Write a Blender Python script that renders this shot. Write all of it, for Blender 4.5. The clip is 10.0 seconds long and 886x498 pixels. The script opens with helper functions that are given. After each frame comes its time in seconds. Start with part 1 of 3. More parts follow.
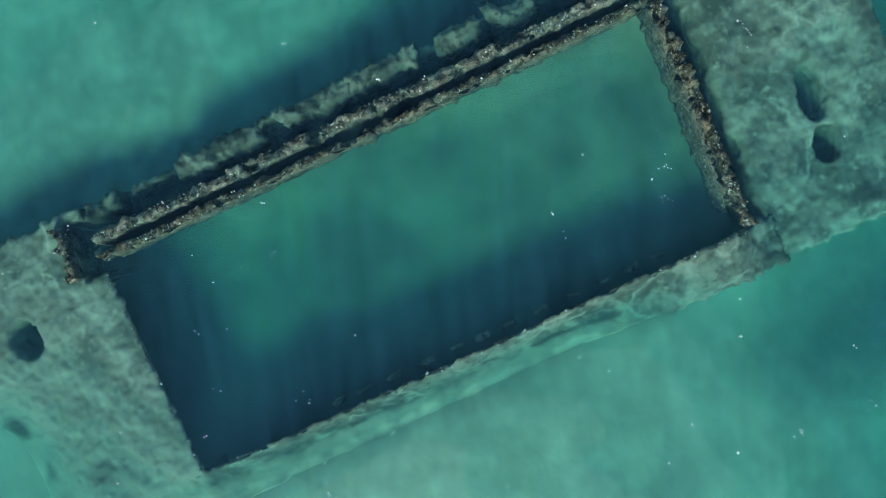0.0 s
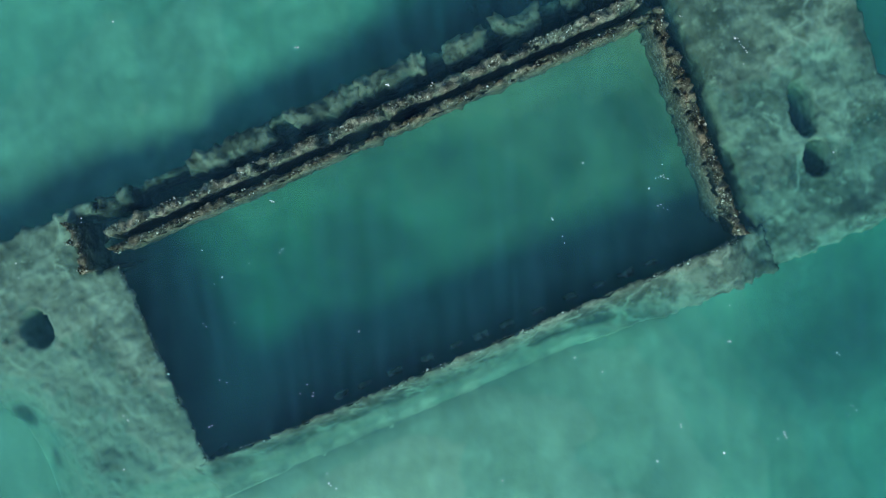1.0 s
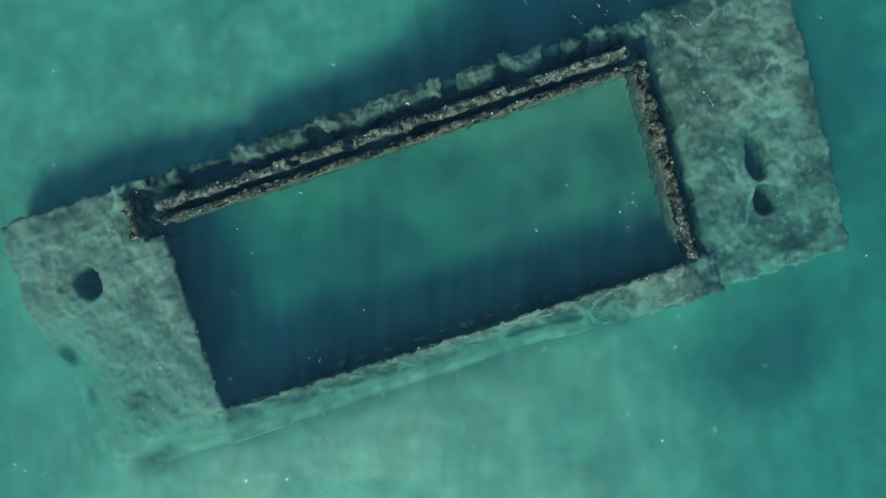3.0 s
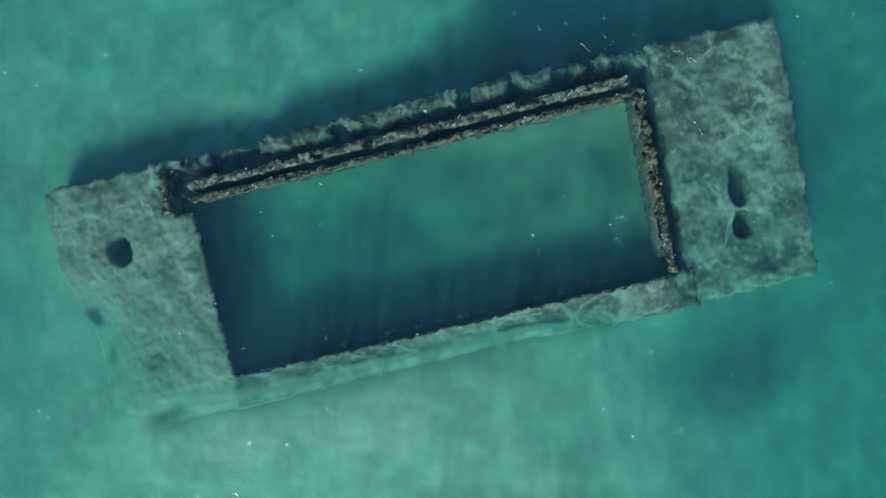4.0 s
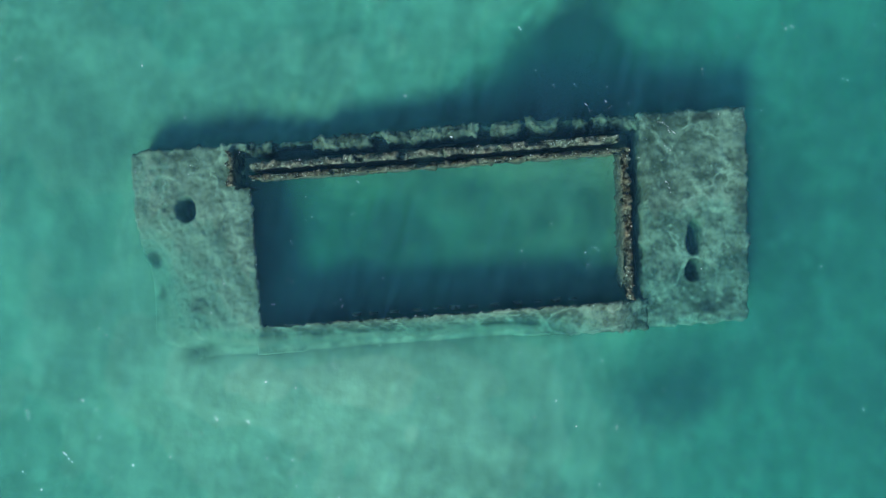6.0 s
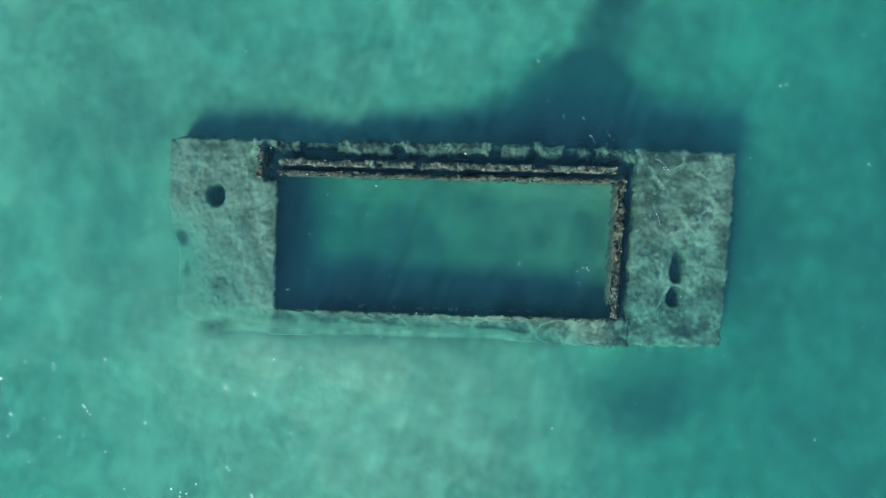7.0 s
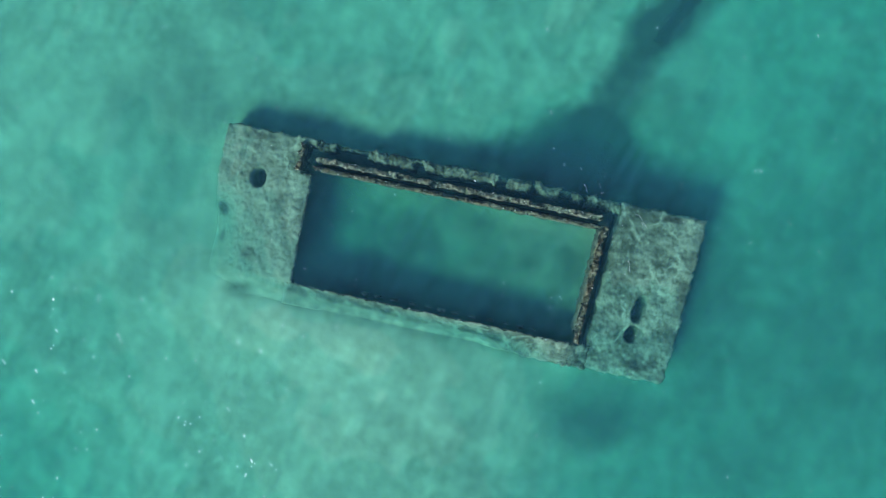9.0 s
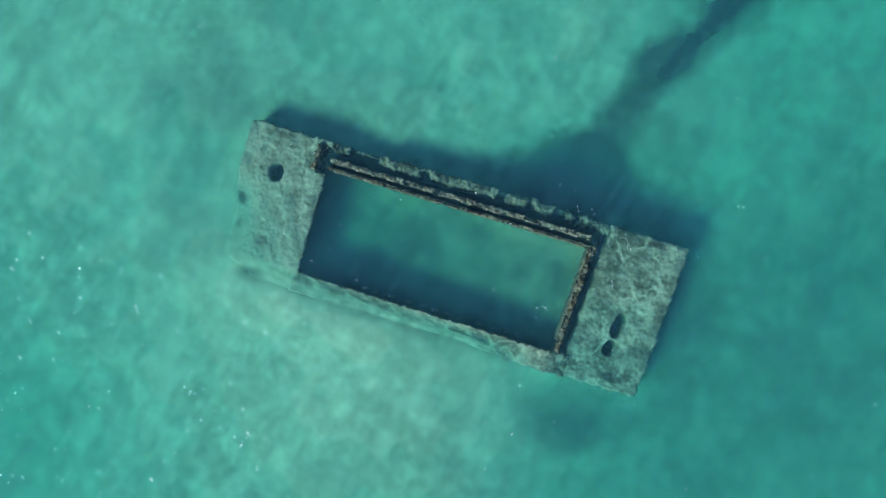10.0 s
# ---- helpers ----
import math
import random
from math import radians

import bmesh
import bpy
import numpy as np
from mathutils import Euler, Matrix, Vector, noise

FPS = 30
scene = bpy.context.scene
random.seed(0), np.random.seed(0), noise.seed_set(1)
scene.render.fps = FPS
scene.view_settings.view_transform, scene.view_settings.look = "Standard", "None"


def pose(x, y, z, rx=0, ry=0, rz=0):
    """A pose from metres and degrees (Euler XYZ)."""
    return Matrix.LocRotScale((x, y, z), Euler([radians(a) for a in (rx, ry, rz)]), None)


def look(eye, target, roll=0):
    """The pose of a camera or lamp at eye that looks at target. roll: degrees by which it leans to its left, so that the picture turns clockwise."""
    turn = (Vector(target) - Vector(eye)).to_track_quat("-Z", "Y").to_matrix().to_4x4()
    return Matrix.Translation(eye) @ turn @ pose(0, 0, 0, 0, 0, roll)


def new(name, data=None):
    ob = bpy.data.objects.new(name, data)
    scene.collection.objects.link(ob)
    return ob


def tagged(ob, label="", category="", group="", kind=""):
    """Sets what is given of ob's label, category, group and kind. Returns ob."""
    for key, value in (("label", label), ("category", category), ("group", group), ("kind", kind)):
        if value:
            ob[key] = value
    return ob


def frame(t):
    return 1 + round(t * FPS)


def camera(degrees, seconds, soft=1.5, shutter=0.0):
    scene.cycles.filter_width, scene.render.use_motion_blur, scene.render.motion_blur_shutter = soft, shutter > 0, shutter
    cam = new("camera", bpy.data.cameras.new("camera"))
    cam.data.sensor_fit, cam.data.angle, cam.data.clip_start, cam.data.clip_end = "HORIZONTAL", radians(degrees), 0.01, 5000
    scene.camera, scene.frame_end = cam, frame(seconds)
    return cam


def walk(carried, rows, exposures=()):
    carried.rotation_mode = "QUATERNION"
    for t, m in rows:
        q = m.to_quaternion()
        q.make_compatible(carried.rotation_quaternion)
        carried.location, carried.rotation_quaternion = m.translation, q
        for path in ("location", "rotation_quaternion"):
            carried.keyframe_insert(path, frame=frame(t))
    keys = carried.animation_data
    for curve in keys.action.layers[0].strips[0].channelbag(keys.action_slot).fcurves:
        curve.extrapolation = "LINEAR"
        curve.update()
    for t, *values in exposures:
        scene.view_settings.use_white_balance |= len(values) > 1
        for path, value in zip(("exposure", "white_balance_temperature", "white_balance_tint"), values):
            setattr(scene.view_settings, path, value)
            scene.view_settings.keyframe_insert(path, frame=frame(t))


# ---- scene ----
from collections import defaultdict

# ---------------------------------------------------------------- camera
cam = camera(60.0, 10.0, soft=1.2)
# seconds, x, y, z, and the turns about x, y and z: a drone that climbs straight up and swings round
PATH = [
    (0.0, 8.896, 2.640, 18.829, -1.050, 2.543, -24.786),
    (0.5, 8.749, 2.805, 19.257, -1.120, 2.002, -23.708),
    (1.0, 8.656, 2.895, 19.506, -1.264, 1.754, -23.315),
    (1.5, 8.712, 2.935, 20.240, -1.555, 1.876, -22.682),
    (2.0, 8.723, 3.020, 20.973, -1.601, 1.707, -21.633),
    (2.5, 8.687, 3.068, 21.960, -1.516, 1.440, -20.023),
    (4.0, 8.463, 2.677, 25.165, -0.551, 1.381, -13.391),
    (4.5, 8.389, 2.517, 26.456, -0.132, 1.443, -11.149),
    (5.0, 8.369, 2.322, 27.717, 0.334, 1.559, -8.933),
    (5.5, 8.352, 2.265, 29.270, 0.492, 1.359, -6.735),
    (7.0, 8.106, 2.737, 33.725, 0.308, 1.157, 1.647),
    (7.5, 8.184, 2.987, 34.956, 0.170, 1.275, 4.450),
    (8.0, 8.401, 3.330, 36.389, -0.116, 1.508, 7.201),
    (8.5, 8.701, 3.752, 37.866, -0.437, 2.012, 9.590),
    (9.0, 9.132, 4.218, 39.160, -0.679, 2.720, 11.874),
    (9.5, 9.656, 4.700, 40.682, -0.858, 3.394, 14.493),
    (10.0, 10.175, 5.203, 42.018, -0.931, 4.143, 16.855),
]
walk(cam, [(t, pose(x, y, z, rx, ry, rz)) for t, x, y, z, rx, ry, rz in PATH],
     exposures=[(0.0, -0.06), (2.5, -0.17), (5.0, -0.05), (10.0, 0.28)])

# ---------------------------------------------------------------- light
scene.cycles.transparent_max_bounces = 64
SUN = Vector((-0.60, -0.98, 1.0)).normalized()
world = bpy.data.worlds.new("sky")
scene.world = world
world.use_nodes = True
wn = world.node_tree
sky = wn.nodes.new("ShaderNodeTexSky")
sky.sky_type = 'NISHITA'
sky.sun_disc = False
sky.air_density = 1.0
sky.dust_density = 0.0
sky.ozone_density = 4.0
sky.sun_elevation = math.asin(SUN.z)
sky.sun_rotation = math.atan2(SUN.x, SUN.y)
wn.links.new(sky.outputs[0], wn.nodes["Background"].inputs["Color"])
wn.nodes["Background"].inputs["Strength"].default_value = 0.15
lamp = bpy.data.lights.new("sun", 'SUN')
lamp.energy = 4.6
lamp.angle = radians(18.0)  # fine silt spreads the beam under water
lamp.color = (1.0, 0.94, 0.82)
sun = new("sun", lamp)
sun.matrix_world = look(SUN * 60, (0, 0, 0))

# ---------------------------------------------------------------- materials


class Nodes:
    """A small writer for node materials."""

    def __init__(self, name):
        self.mat = bpy.data.materials.new(name)
        self.mat.use_nodes = True
        self.tree = self.mat.node_tree
        self.tree.nodes.clear()
        self.out = self.add("ShaderNodeOutputMaterial")

    def add(self, kind, **values):
        n = self.tree.nodes.new(kind)
        for key, value in values.items():
            n.inputs[key].default_value = value
        return n

    def link(self, a, b):
        self.tree.links.new(a, b)

    def place(self):
        return self.add("ShaderNodeNewGeometry").outputs["Position"]

    def noise(self, scale, detail=4.0, rough=0.55, warp=0.0, where=None):
        n = self.add("ShaderNodeTexNoise", Scale=scale, Detail=detail, Roughness=rough, Distortion=warp)
        self.link(where if where else self.place(), n.inputs["Vector"])
        return n.outputs["Fac"]

    def stretch(self, sx, sy, sz, turn=0.0):
        m = self.add("ShaderNodeMapping")
        m.inputs["Scale"].default_value = (sx, sy, sz)
        m.inputs["Rotation"].default_value = (0, 0, radians(turn))
        self.link(self.place(), m.inputs["Vector"])
        return m.outputs[0]

    def cells(self, scale, where=None, feature='F1'):
        n = self.add("ShaderNodeTexVoronoi", Scale=scale)
        n.feature = feature
        self.link(where if where else self.place(), n.inputs["Vector"])
        return n.outputs["Distance"]

    def ramp(self, fac, *stops):
        n = self.add("ShaderNodeValToRGB")
        el = n.color_ramp.elements
        while len(el) < len(stops):
            el.new(0.5)
        for e, (at, c) in zip(el, stops):
            e.position = at
            e.color = (c, c, c, 1) if isinstance(c, (int, float)) else (*c, 1)
        self.link(fac, n.inputs["Fac"])
        return n.outputs["Color"]

    def math(self, op, a, b=0.0, clamp=False):
        n = self.add("ShaderNodeMath")
        n.operation = op
        n.use_clamp = clamp
        for i, v in enumerate((a, b)):
            if isinstance(v, (int, float)):
                n.inputs[i].default_value = v
            else:
                self.link(v, n.inputs[i])
        return n.outputs[0]

    def mix(self, fac, a, b, blend='MIX'):
        n = self.add("ShaderNodeMix")
        n.data_type = 'RGBA'
        n.blend_type = blend
        for socket, v in ((n.inputs["Factor"], fac), (n.inputs[6], a), (n.inputs[7], b)):
            if isinstance(v, (int, float)):
                socket.default_value = v
            elif isinstance(v, tuple):
                socket.default_value = (*v, 1)
            else:
                self.link(v, socket)
        return n.outputs[2]

    def stains_and_shade(self, colour, spots, dark, fray):
        """Dark patches with soft, frayed outlines, for weed, algae and painted shade: centre, half sizes, turn,
        softness, cover.
        """
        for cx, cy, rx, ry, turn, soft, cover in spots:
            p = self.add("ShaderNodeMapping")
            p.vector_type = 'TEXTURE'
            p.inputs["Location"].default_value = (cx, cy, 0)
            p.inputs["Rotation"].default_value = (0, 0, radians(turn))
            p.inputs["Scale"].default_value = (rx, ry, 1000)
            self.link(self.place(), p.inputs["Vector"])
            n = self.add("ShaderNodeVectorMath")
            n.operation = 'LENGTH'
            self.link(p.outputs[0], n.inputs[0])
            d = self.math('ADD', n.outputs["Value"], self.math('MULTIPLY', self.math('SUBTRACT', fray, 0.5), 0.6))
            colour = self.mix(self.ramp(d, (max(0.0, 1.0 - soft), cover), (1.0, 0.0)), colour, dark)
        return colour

    def finish(self, colour, rough=0.9, bumps=(), spec=0.2):
        b = self.add("ShaderNodeBsdfPrincipled", Roughness=rough)
        b.inputs["Specular IOR Level"].default_value = spec
        if isinstance(colour, tuple):
            b.inputs["Base Color"].default_value = (*colour, 1)
        else:
            self.link(colour, b.inputs["Base Color"])
        last = None
        for height, strength, depth in bumps:
            n = self.add("ShaderNodeBump", Strength=strength, Distance=depth)
            self.link(height, n.inputs["Height"])
            if last:
                self.link(last, n.inputs["Normal"])
            last = n.outputs["Normal"]
        if last:
            self.link(last, b.inputs["Normal"])
        self.link(b.outputs[0], self.out.inputs["Surface"])
        return self.mat


def sand_colour(m):
    drift = m.noise(0.10, 5, 0.55, 0.5)
    blots = m.noise(0.45, 3, 0.45)
    caustic_streak = m.noise(0.8, 2, 0.45, 0.2, m.stretch(0.9, 0.65, 1, 8))
    colour = m.ramp(drift, (0.30, (0.26, 0.275, 0.192)), (0.5, (0.38, 0.375, 0.27)), (0.68, (0.50, 0.475, 0.35)))
    colour = m.mix(m.ramp(blots, (0.28, 0.32), (0.60, 0.0)), colour, (0.22, 0.24, 0.18))
    # pale streaks and blotches paint rippled caustic light into the sand
    colour = m.mix(m.ramp(caustic_streak, (0.44, 0.0), (0.74, 0.48)), colour, (0.70, 0.68, 0.52))
    colour = m.mix(m.ramp(m.noise(1.25, 3, 0.5, 0.3), (0.46, 0.0), (0.70, 0.27)), colour, (0.72, 0.70, 0.54))
    return m.mix(m.ramp(m.noise(3.0, 3, 0.55, 0.6), (0.48, 0.0), (0.70, 0.2)), colour, (0.70, 0.68, 0.52))


# weed mats, broad darker tones, and hull shade painted along the north and east
MATS_AND_SHADE = ((13.2, 8.8, 5.0, 3.6, 0, 0.55, 0.97), (14.4, 10.8, 3.3, 3.0, 0, 0.5, 0.97), (14.9, 14.0, 1.9, 2.8, -12, 0.8, 0.75), (16.4, 17.4, 2.0, 3.4, -28, 0.5, 0.9),
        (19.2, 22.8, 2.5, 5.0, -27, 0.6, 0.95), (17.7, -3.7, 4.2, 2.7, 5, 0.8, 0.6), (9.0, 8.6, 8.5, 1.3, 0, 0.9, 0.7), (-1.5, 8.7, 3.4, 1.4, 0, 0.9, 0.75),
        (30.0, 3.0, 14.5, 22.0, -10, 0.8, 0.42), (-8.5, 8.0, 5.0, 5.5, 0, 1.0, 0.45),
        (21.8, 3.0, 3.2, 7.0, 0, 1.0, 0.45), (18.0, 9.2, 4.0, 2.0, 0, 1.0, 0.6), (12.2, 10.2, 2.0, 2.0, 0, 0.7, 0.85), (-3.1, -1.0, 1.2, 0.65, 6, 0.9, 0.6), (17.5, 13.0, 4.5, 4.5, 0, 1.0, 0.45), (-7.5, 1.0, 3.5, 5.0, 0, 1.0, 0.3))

# algae, plus shade painted as dark spots in hatches, deck holes and north-west gap
ALGAE_AND_HOLE_SHADE = ((-3.05, -0.85, 0.85, 0.42, 6, 0.8, 0.6), (-2.74, 1.0, 0.6, 0.6, 0, 0.7, 0.55), (-4.65, 3.1, 0.45, 0.5, 0, 0.6, 0.8), (-4.5, 1.6, 0.3, 0.4, 0, 0.7, 0.5),
         (18.3, -0.5, 0.62, 0.36, 6, 0.6, 0.75), (19.1, -0.3, 0.5, 0.34, 15, 0.6, 0.75), (18.6, 7.25, 0.75, 0.24, 0, 0.6, 0.8), (-3.4, 7.2, 0.9, 0.3, 0, 0.6, 0.6),
         (17.90, 2.42, 0.36, 0.82, -6, 0.45, 0.9), (17.78, 1.06, 0.36, 0.54, -6, 0.45, 0.9), (19.9, 3.5, 0.5, 1.0, 0, 0.8, 0.7), (20.0, 5.2, 0.35, 0.8, 0, 0.8, 0.5), (17.2, 4.6, 0.9, 0.45, 20, 0.9, 0.35), (16.4, 3.3, 0.5, 0.7, 0, 0.9, 0.35), (-2.84, 5.06, 0.46, 0.56, 0, 0.4, 0.85), (-0.25, 6.5, 0.42, 0.9, 0, 0.2, 1.0))


def deck_material(name, dark, mid, pale, silt_at, film, grain):
    """Old concrete under a coat of algae and barnacles, with sand drifted over its low south-west side; caustic lace
    and
    hole shade are painted in. silt_at: how x, y and a constant add up to a thin film of sand; the mesh's own "drift"
    tells where it lies deep, film how far that sand is darkened against the sun on the slope; grain: how strongly small
    dark tufts mark it."""
    m = Nodes(name)
    big = m.noise(0.75, 4, 0.55)
    fine = m.noise(1.8, 4, 0.55)
    clump = m.noise(5.0, 4, 0.6)
    spots = m.noise(4.2, 2, 0.4)
    colour = m.ramp(big, (0.33, dark), (0.46, mid), (0.62, pale))
    colour = m.mix(m.ramp(fine, (0.36, 0.7), (0.49, 0.0)), colour, dark)
    colour = m.mix(m.ramp(fine, (0.54, 0.0), (0.66, 0.65)), colour, pale)
    colour = m.mix(m.ramp(clump, (0.36, grain), (0.47, 0.0)), colour, dark)
    colour = m.mix(m.ramp(clump, (0.56, 0.0), (0.66, 0.35)), colour, tuple(1.3 * c for c in pale))
    colour = m.mix(m.ramp(spots, (0.64, 0.0), (0.72, 0.5)), colour, tuple(1.55 * c for c in pale))
    xyz = m.add("ShaderNodeSeparateXYZ")
    m.link(m.place(), xyz.inputs[0])
    cover = m.math('ADD', m.math('MULTIPLY', xyz.outputs[0], silt_at[0]), m.math('MULTIPLY', xyz.outputs[1], silt_at[1]))
    cover = m.math('ADD', m.math('ADD', cover, silt_at[2]), m.math('MULTIPLY', m.math('SUBTRACT', big, 0.5), 1.6))
    # pale net painted into the colour in place of caustic light from the ripples
    caustic_veins = m.cells(1.3, m.mix(0.6, m.place(), m.add_noise_vector(1.3)), 'DISTANCE_TO_EDGE')
    caustic_lace = m.math('MULTIPLY', m.ramp(caustic_veins, (0.0, 0.9), (0.03, 0.5), (0.10, 0.0)), m.ramp(m.noise(1.1, 4), (0.40, 0.0), (0.56, 1.0)))
    colour = m.mix(caustic_lace, colour, tuple(1.5 * c for c in pale))
    colour = m.mix(m.ramp(cover, (0.0, 0.0), (1.0, 0.75)), colour, (0.185, 0.27, 0.205))
    deep = m.add("ShaderNodeAttribute")
    deep.attribute_name = "drift"
    deep = m.math('ADD', deep.outputs["Fac"], m.math('MULTIPLY', m.math('SUBTRACT', fine, 0.5), 0.7))
    sand = sand_colour(m)
    # sand colour on the slope is darkened to offset the sun falling on it
    colour = m.mix(m.ramp(deep, (0.2, 0.0), (0.8, 0.95)), colour, m.mix(film, sand, (0.075, 0.115, 0.086)))
    colour = m.mix(m.ramp(deep, (0.86, 0.0), (1.0, 1.0)), colour, sand)
    colour = m.stains_and_shade(colour, ALGAE_AND_HOLE_SHADE, (0.02, 0.036, 0.03), m.noise(2.5, 3, 0.5))
    return m.finish(colour, 0.92, ((fine, 0.7, 0.07), (clump, 0.7, 0.04), (m.noise(22, 3), 0.4, 0.01)))


def add_noise_vector(self, scale):
    n = self.add("ShaderNodeTexNoise", Scale=scale, Detail=3.0)
    self.link(self.place(), n.inputs["Vector"])
    return n.outputs["Color"]


Nodes.add_noise_vector = add_noise_vector

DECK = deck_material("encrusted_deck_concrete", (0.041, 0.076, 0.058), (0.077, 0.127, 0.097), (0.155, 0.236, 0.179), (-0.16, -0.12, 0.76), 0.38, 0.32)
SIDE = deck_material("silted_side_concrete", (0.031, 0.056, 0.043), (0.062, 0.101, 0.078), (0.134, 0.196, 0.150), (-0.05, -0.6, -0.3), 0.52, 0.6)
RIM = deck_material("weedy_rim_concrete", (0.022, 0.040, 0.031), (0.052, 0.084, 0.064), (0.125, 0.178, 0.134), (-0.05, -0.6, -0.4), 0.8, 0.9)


def crest_material(name, low, mid, high):
    """Broken wall tops at the waterline: stained concrete with oysters and dark weed."""
    m = Nodes(name)
    fine = m.noise(9.0, 5, 0.65, 0.4)
    colour = m.ramp(m.noise(2.6, 4), (0.38, low), (0.5, mid), (0.62, high))
    colour = m.mix(m.ramp(fine, (0.36, 0.8), (0.47, 0.0)), colour, (0.018, 0.022, 0.017))
    colour = m.mix(m.ramp(fine, (0.56, 0.0), (0.68, 0.8)), colour, (0.34, 0.38, 0.30))
    speck = m.noise(26.0, 3, 0.6, 0.5)
    colour = m.mix(m.ramp(speck, (0.34, 0.75), (0.46, 0.0)), colour, (0.022, 0.026, 0.020))
    colour = m.mix(m.ramp(speck, (0.58, 0.0), (0.68, 0.75)), colour, (0.44, 0.49, 0.42))
    return m.finish(colour, 0.8, ((fine, 0.9, 0.05), (speck, 0.9, 0.02)))


CREST = crest_material("oyster_crusted_concrete", (0.030, 0.043, 0.030), (0.075, 0.102, 0.067), (0.168, 0.209, 0.137))
GREY_CREST = crest_material("grey_crusted_concrete", (0.051, 0.076, 0.057), (0.116, 0.162, 0.120), (0.230, 0.308, 0.228))


FOOT = crest_material("tan_foot_crust", (0.052, 0.065, 0.042), (0.107, 0.118, 0.074), (0.195, 0.196, 0.125))


def shell_material(name, *stops):
    m = Nodes(name)
    pick = m.add("ShaderNodeNewGeometry").outputs["Random Per Island"]
    colour = m.ramp(pick, *stops)
    colour = m.mix(m.ramp(m.noise(30, 3), (0.4, 0.5), (0.6, 0.0)), colour, (0.045, 0.055, 0.042))
    return m.finish(colour, 0.7, ((m.noise(40, 3), 0.5, 0.01),))


SHELL = shell_material("oyster_shells", (0.0, (0.024, 0.040, 0.032)), (0.3, (0.065, 0.103, 0.080)), (0.66, (0.124, 0.188, 0.145)), (0.87, (0.230, 0.324, 0.261)), (0.95, (0.608, 0.805, 0.734)))
TAN_SHELL = shell_material("stained_shells", (0.0, (0.011, 0.019, 0.013)), (0.35, (0.030, 0.047, 0.032)), (0.66, (0.078, 0.115, 0.076)), (0.87, (0.184, 0.246, 0.166)), (0.95, (0.590, 0.771, 0.667)))
RUST_SHELL = shell_material("rusty_crust", (0.0, (0.014, 0.021, 0.014)), (0.35, (0.040, 0.049, 0.029)), (0.6, (0.096, 0.107, 0.061)), (0.88, (0.200, 0.241, 0.151)), (0.95, (0.620, 0.749, 0.604)))


def growth_material():
    m = Nodes("algae_tufts")
    pick = m.add("ShaderNodeNewGeometry").outputs["Random Per Island"]
    colour = m.ramp(pick, (0.0, (0.055, 0.088, 0.067)), (0.4, (0.09, 0.135, 0.103)), (0.85, (0.17, 0.23, 0.175)), (1.0, (0.30, 0.36, 0.28)))
    return m.finish(colour, 0.95, ((m.noise(30, 3), 0.6, 0.015),))


GROWTH = growth_material()


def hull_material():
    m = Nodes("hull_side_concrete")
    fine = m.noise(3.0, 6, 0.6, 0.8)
    # shade put into the colour: near-black, so side faces merge with the dark hold
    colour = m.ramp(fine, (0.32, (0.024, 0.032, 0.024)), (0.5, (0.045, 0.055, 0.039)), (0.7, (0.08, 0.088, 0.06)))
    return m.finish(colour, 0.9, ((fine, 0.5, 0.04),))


HULL = hull_material()


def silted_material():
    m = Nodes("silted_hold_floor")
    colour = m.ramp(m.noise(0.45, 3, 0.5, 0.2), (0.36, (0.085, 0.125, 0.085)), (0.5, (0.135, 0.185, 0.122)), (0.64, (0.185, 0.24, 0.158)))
    colour = m.stains_and_shade(colour, ((5.4, 3.0, 1.1, 0.9, 20, 0.9, 0.5), (3.4, 4.6, 0.8, 0.6, 0, 0.9, 0.35), (11.0, 5.0, 1.6, 0.5, 10, 0.9, 0.25)), (0.03, 0.05, 0.035), m.noise(1.2, 3))
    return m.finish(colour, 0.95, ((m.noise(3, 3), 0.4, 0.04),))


SILTED = silted_material()


def weed_material():
    m = Nodes("dark_seagrass")
    pick = m.add("ShaderNodeNewGeometry").outputs["Random Per Island"]
    return m.finish(m.ramp(pick, (0.0, (0.015, 0.03, 0.02)), (1.0, (0.05, 0.075, 0.04))), 0.7)


WEED = weed_material()


def sand_material():
    """Pale silty sand with darker films of algae, mats of dead weed and hull shade painted along its sides."""
    m = Nodes("seabed_sand")
    colour = m.stains_and_shade(sand_colour(m), MATS_AND_SHADE, (0.03, 0.045, 0.03), m.noise(0.45, 3, 0.5))
    return m.finish(colour, 0.95, ((m.noise(1.3, 3), 0.5, 0.10), (m.noise(9, 3), 0.1, 0.012)))


SAND = sand_material()


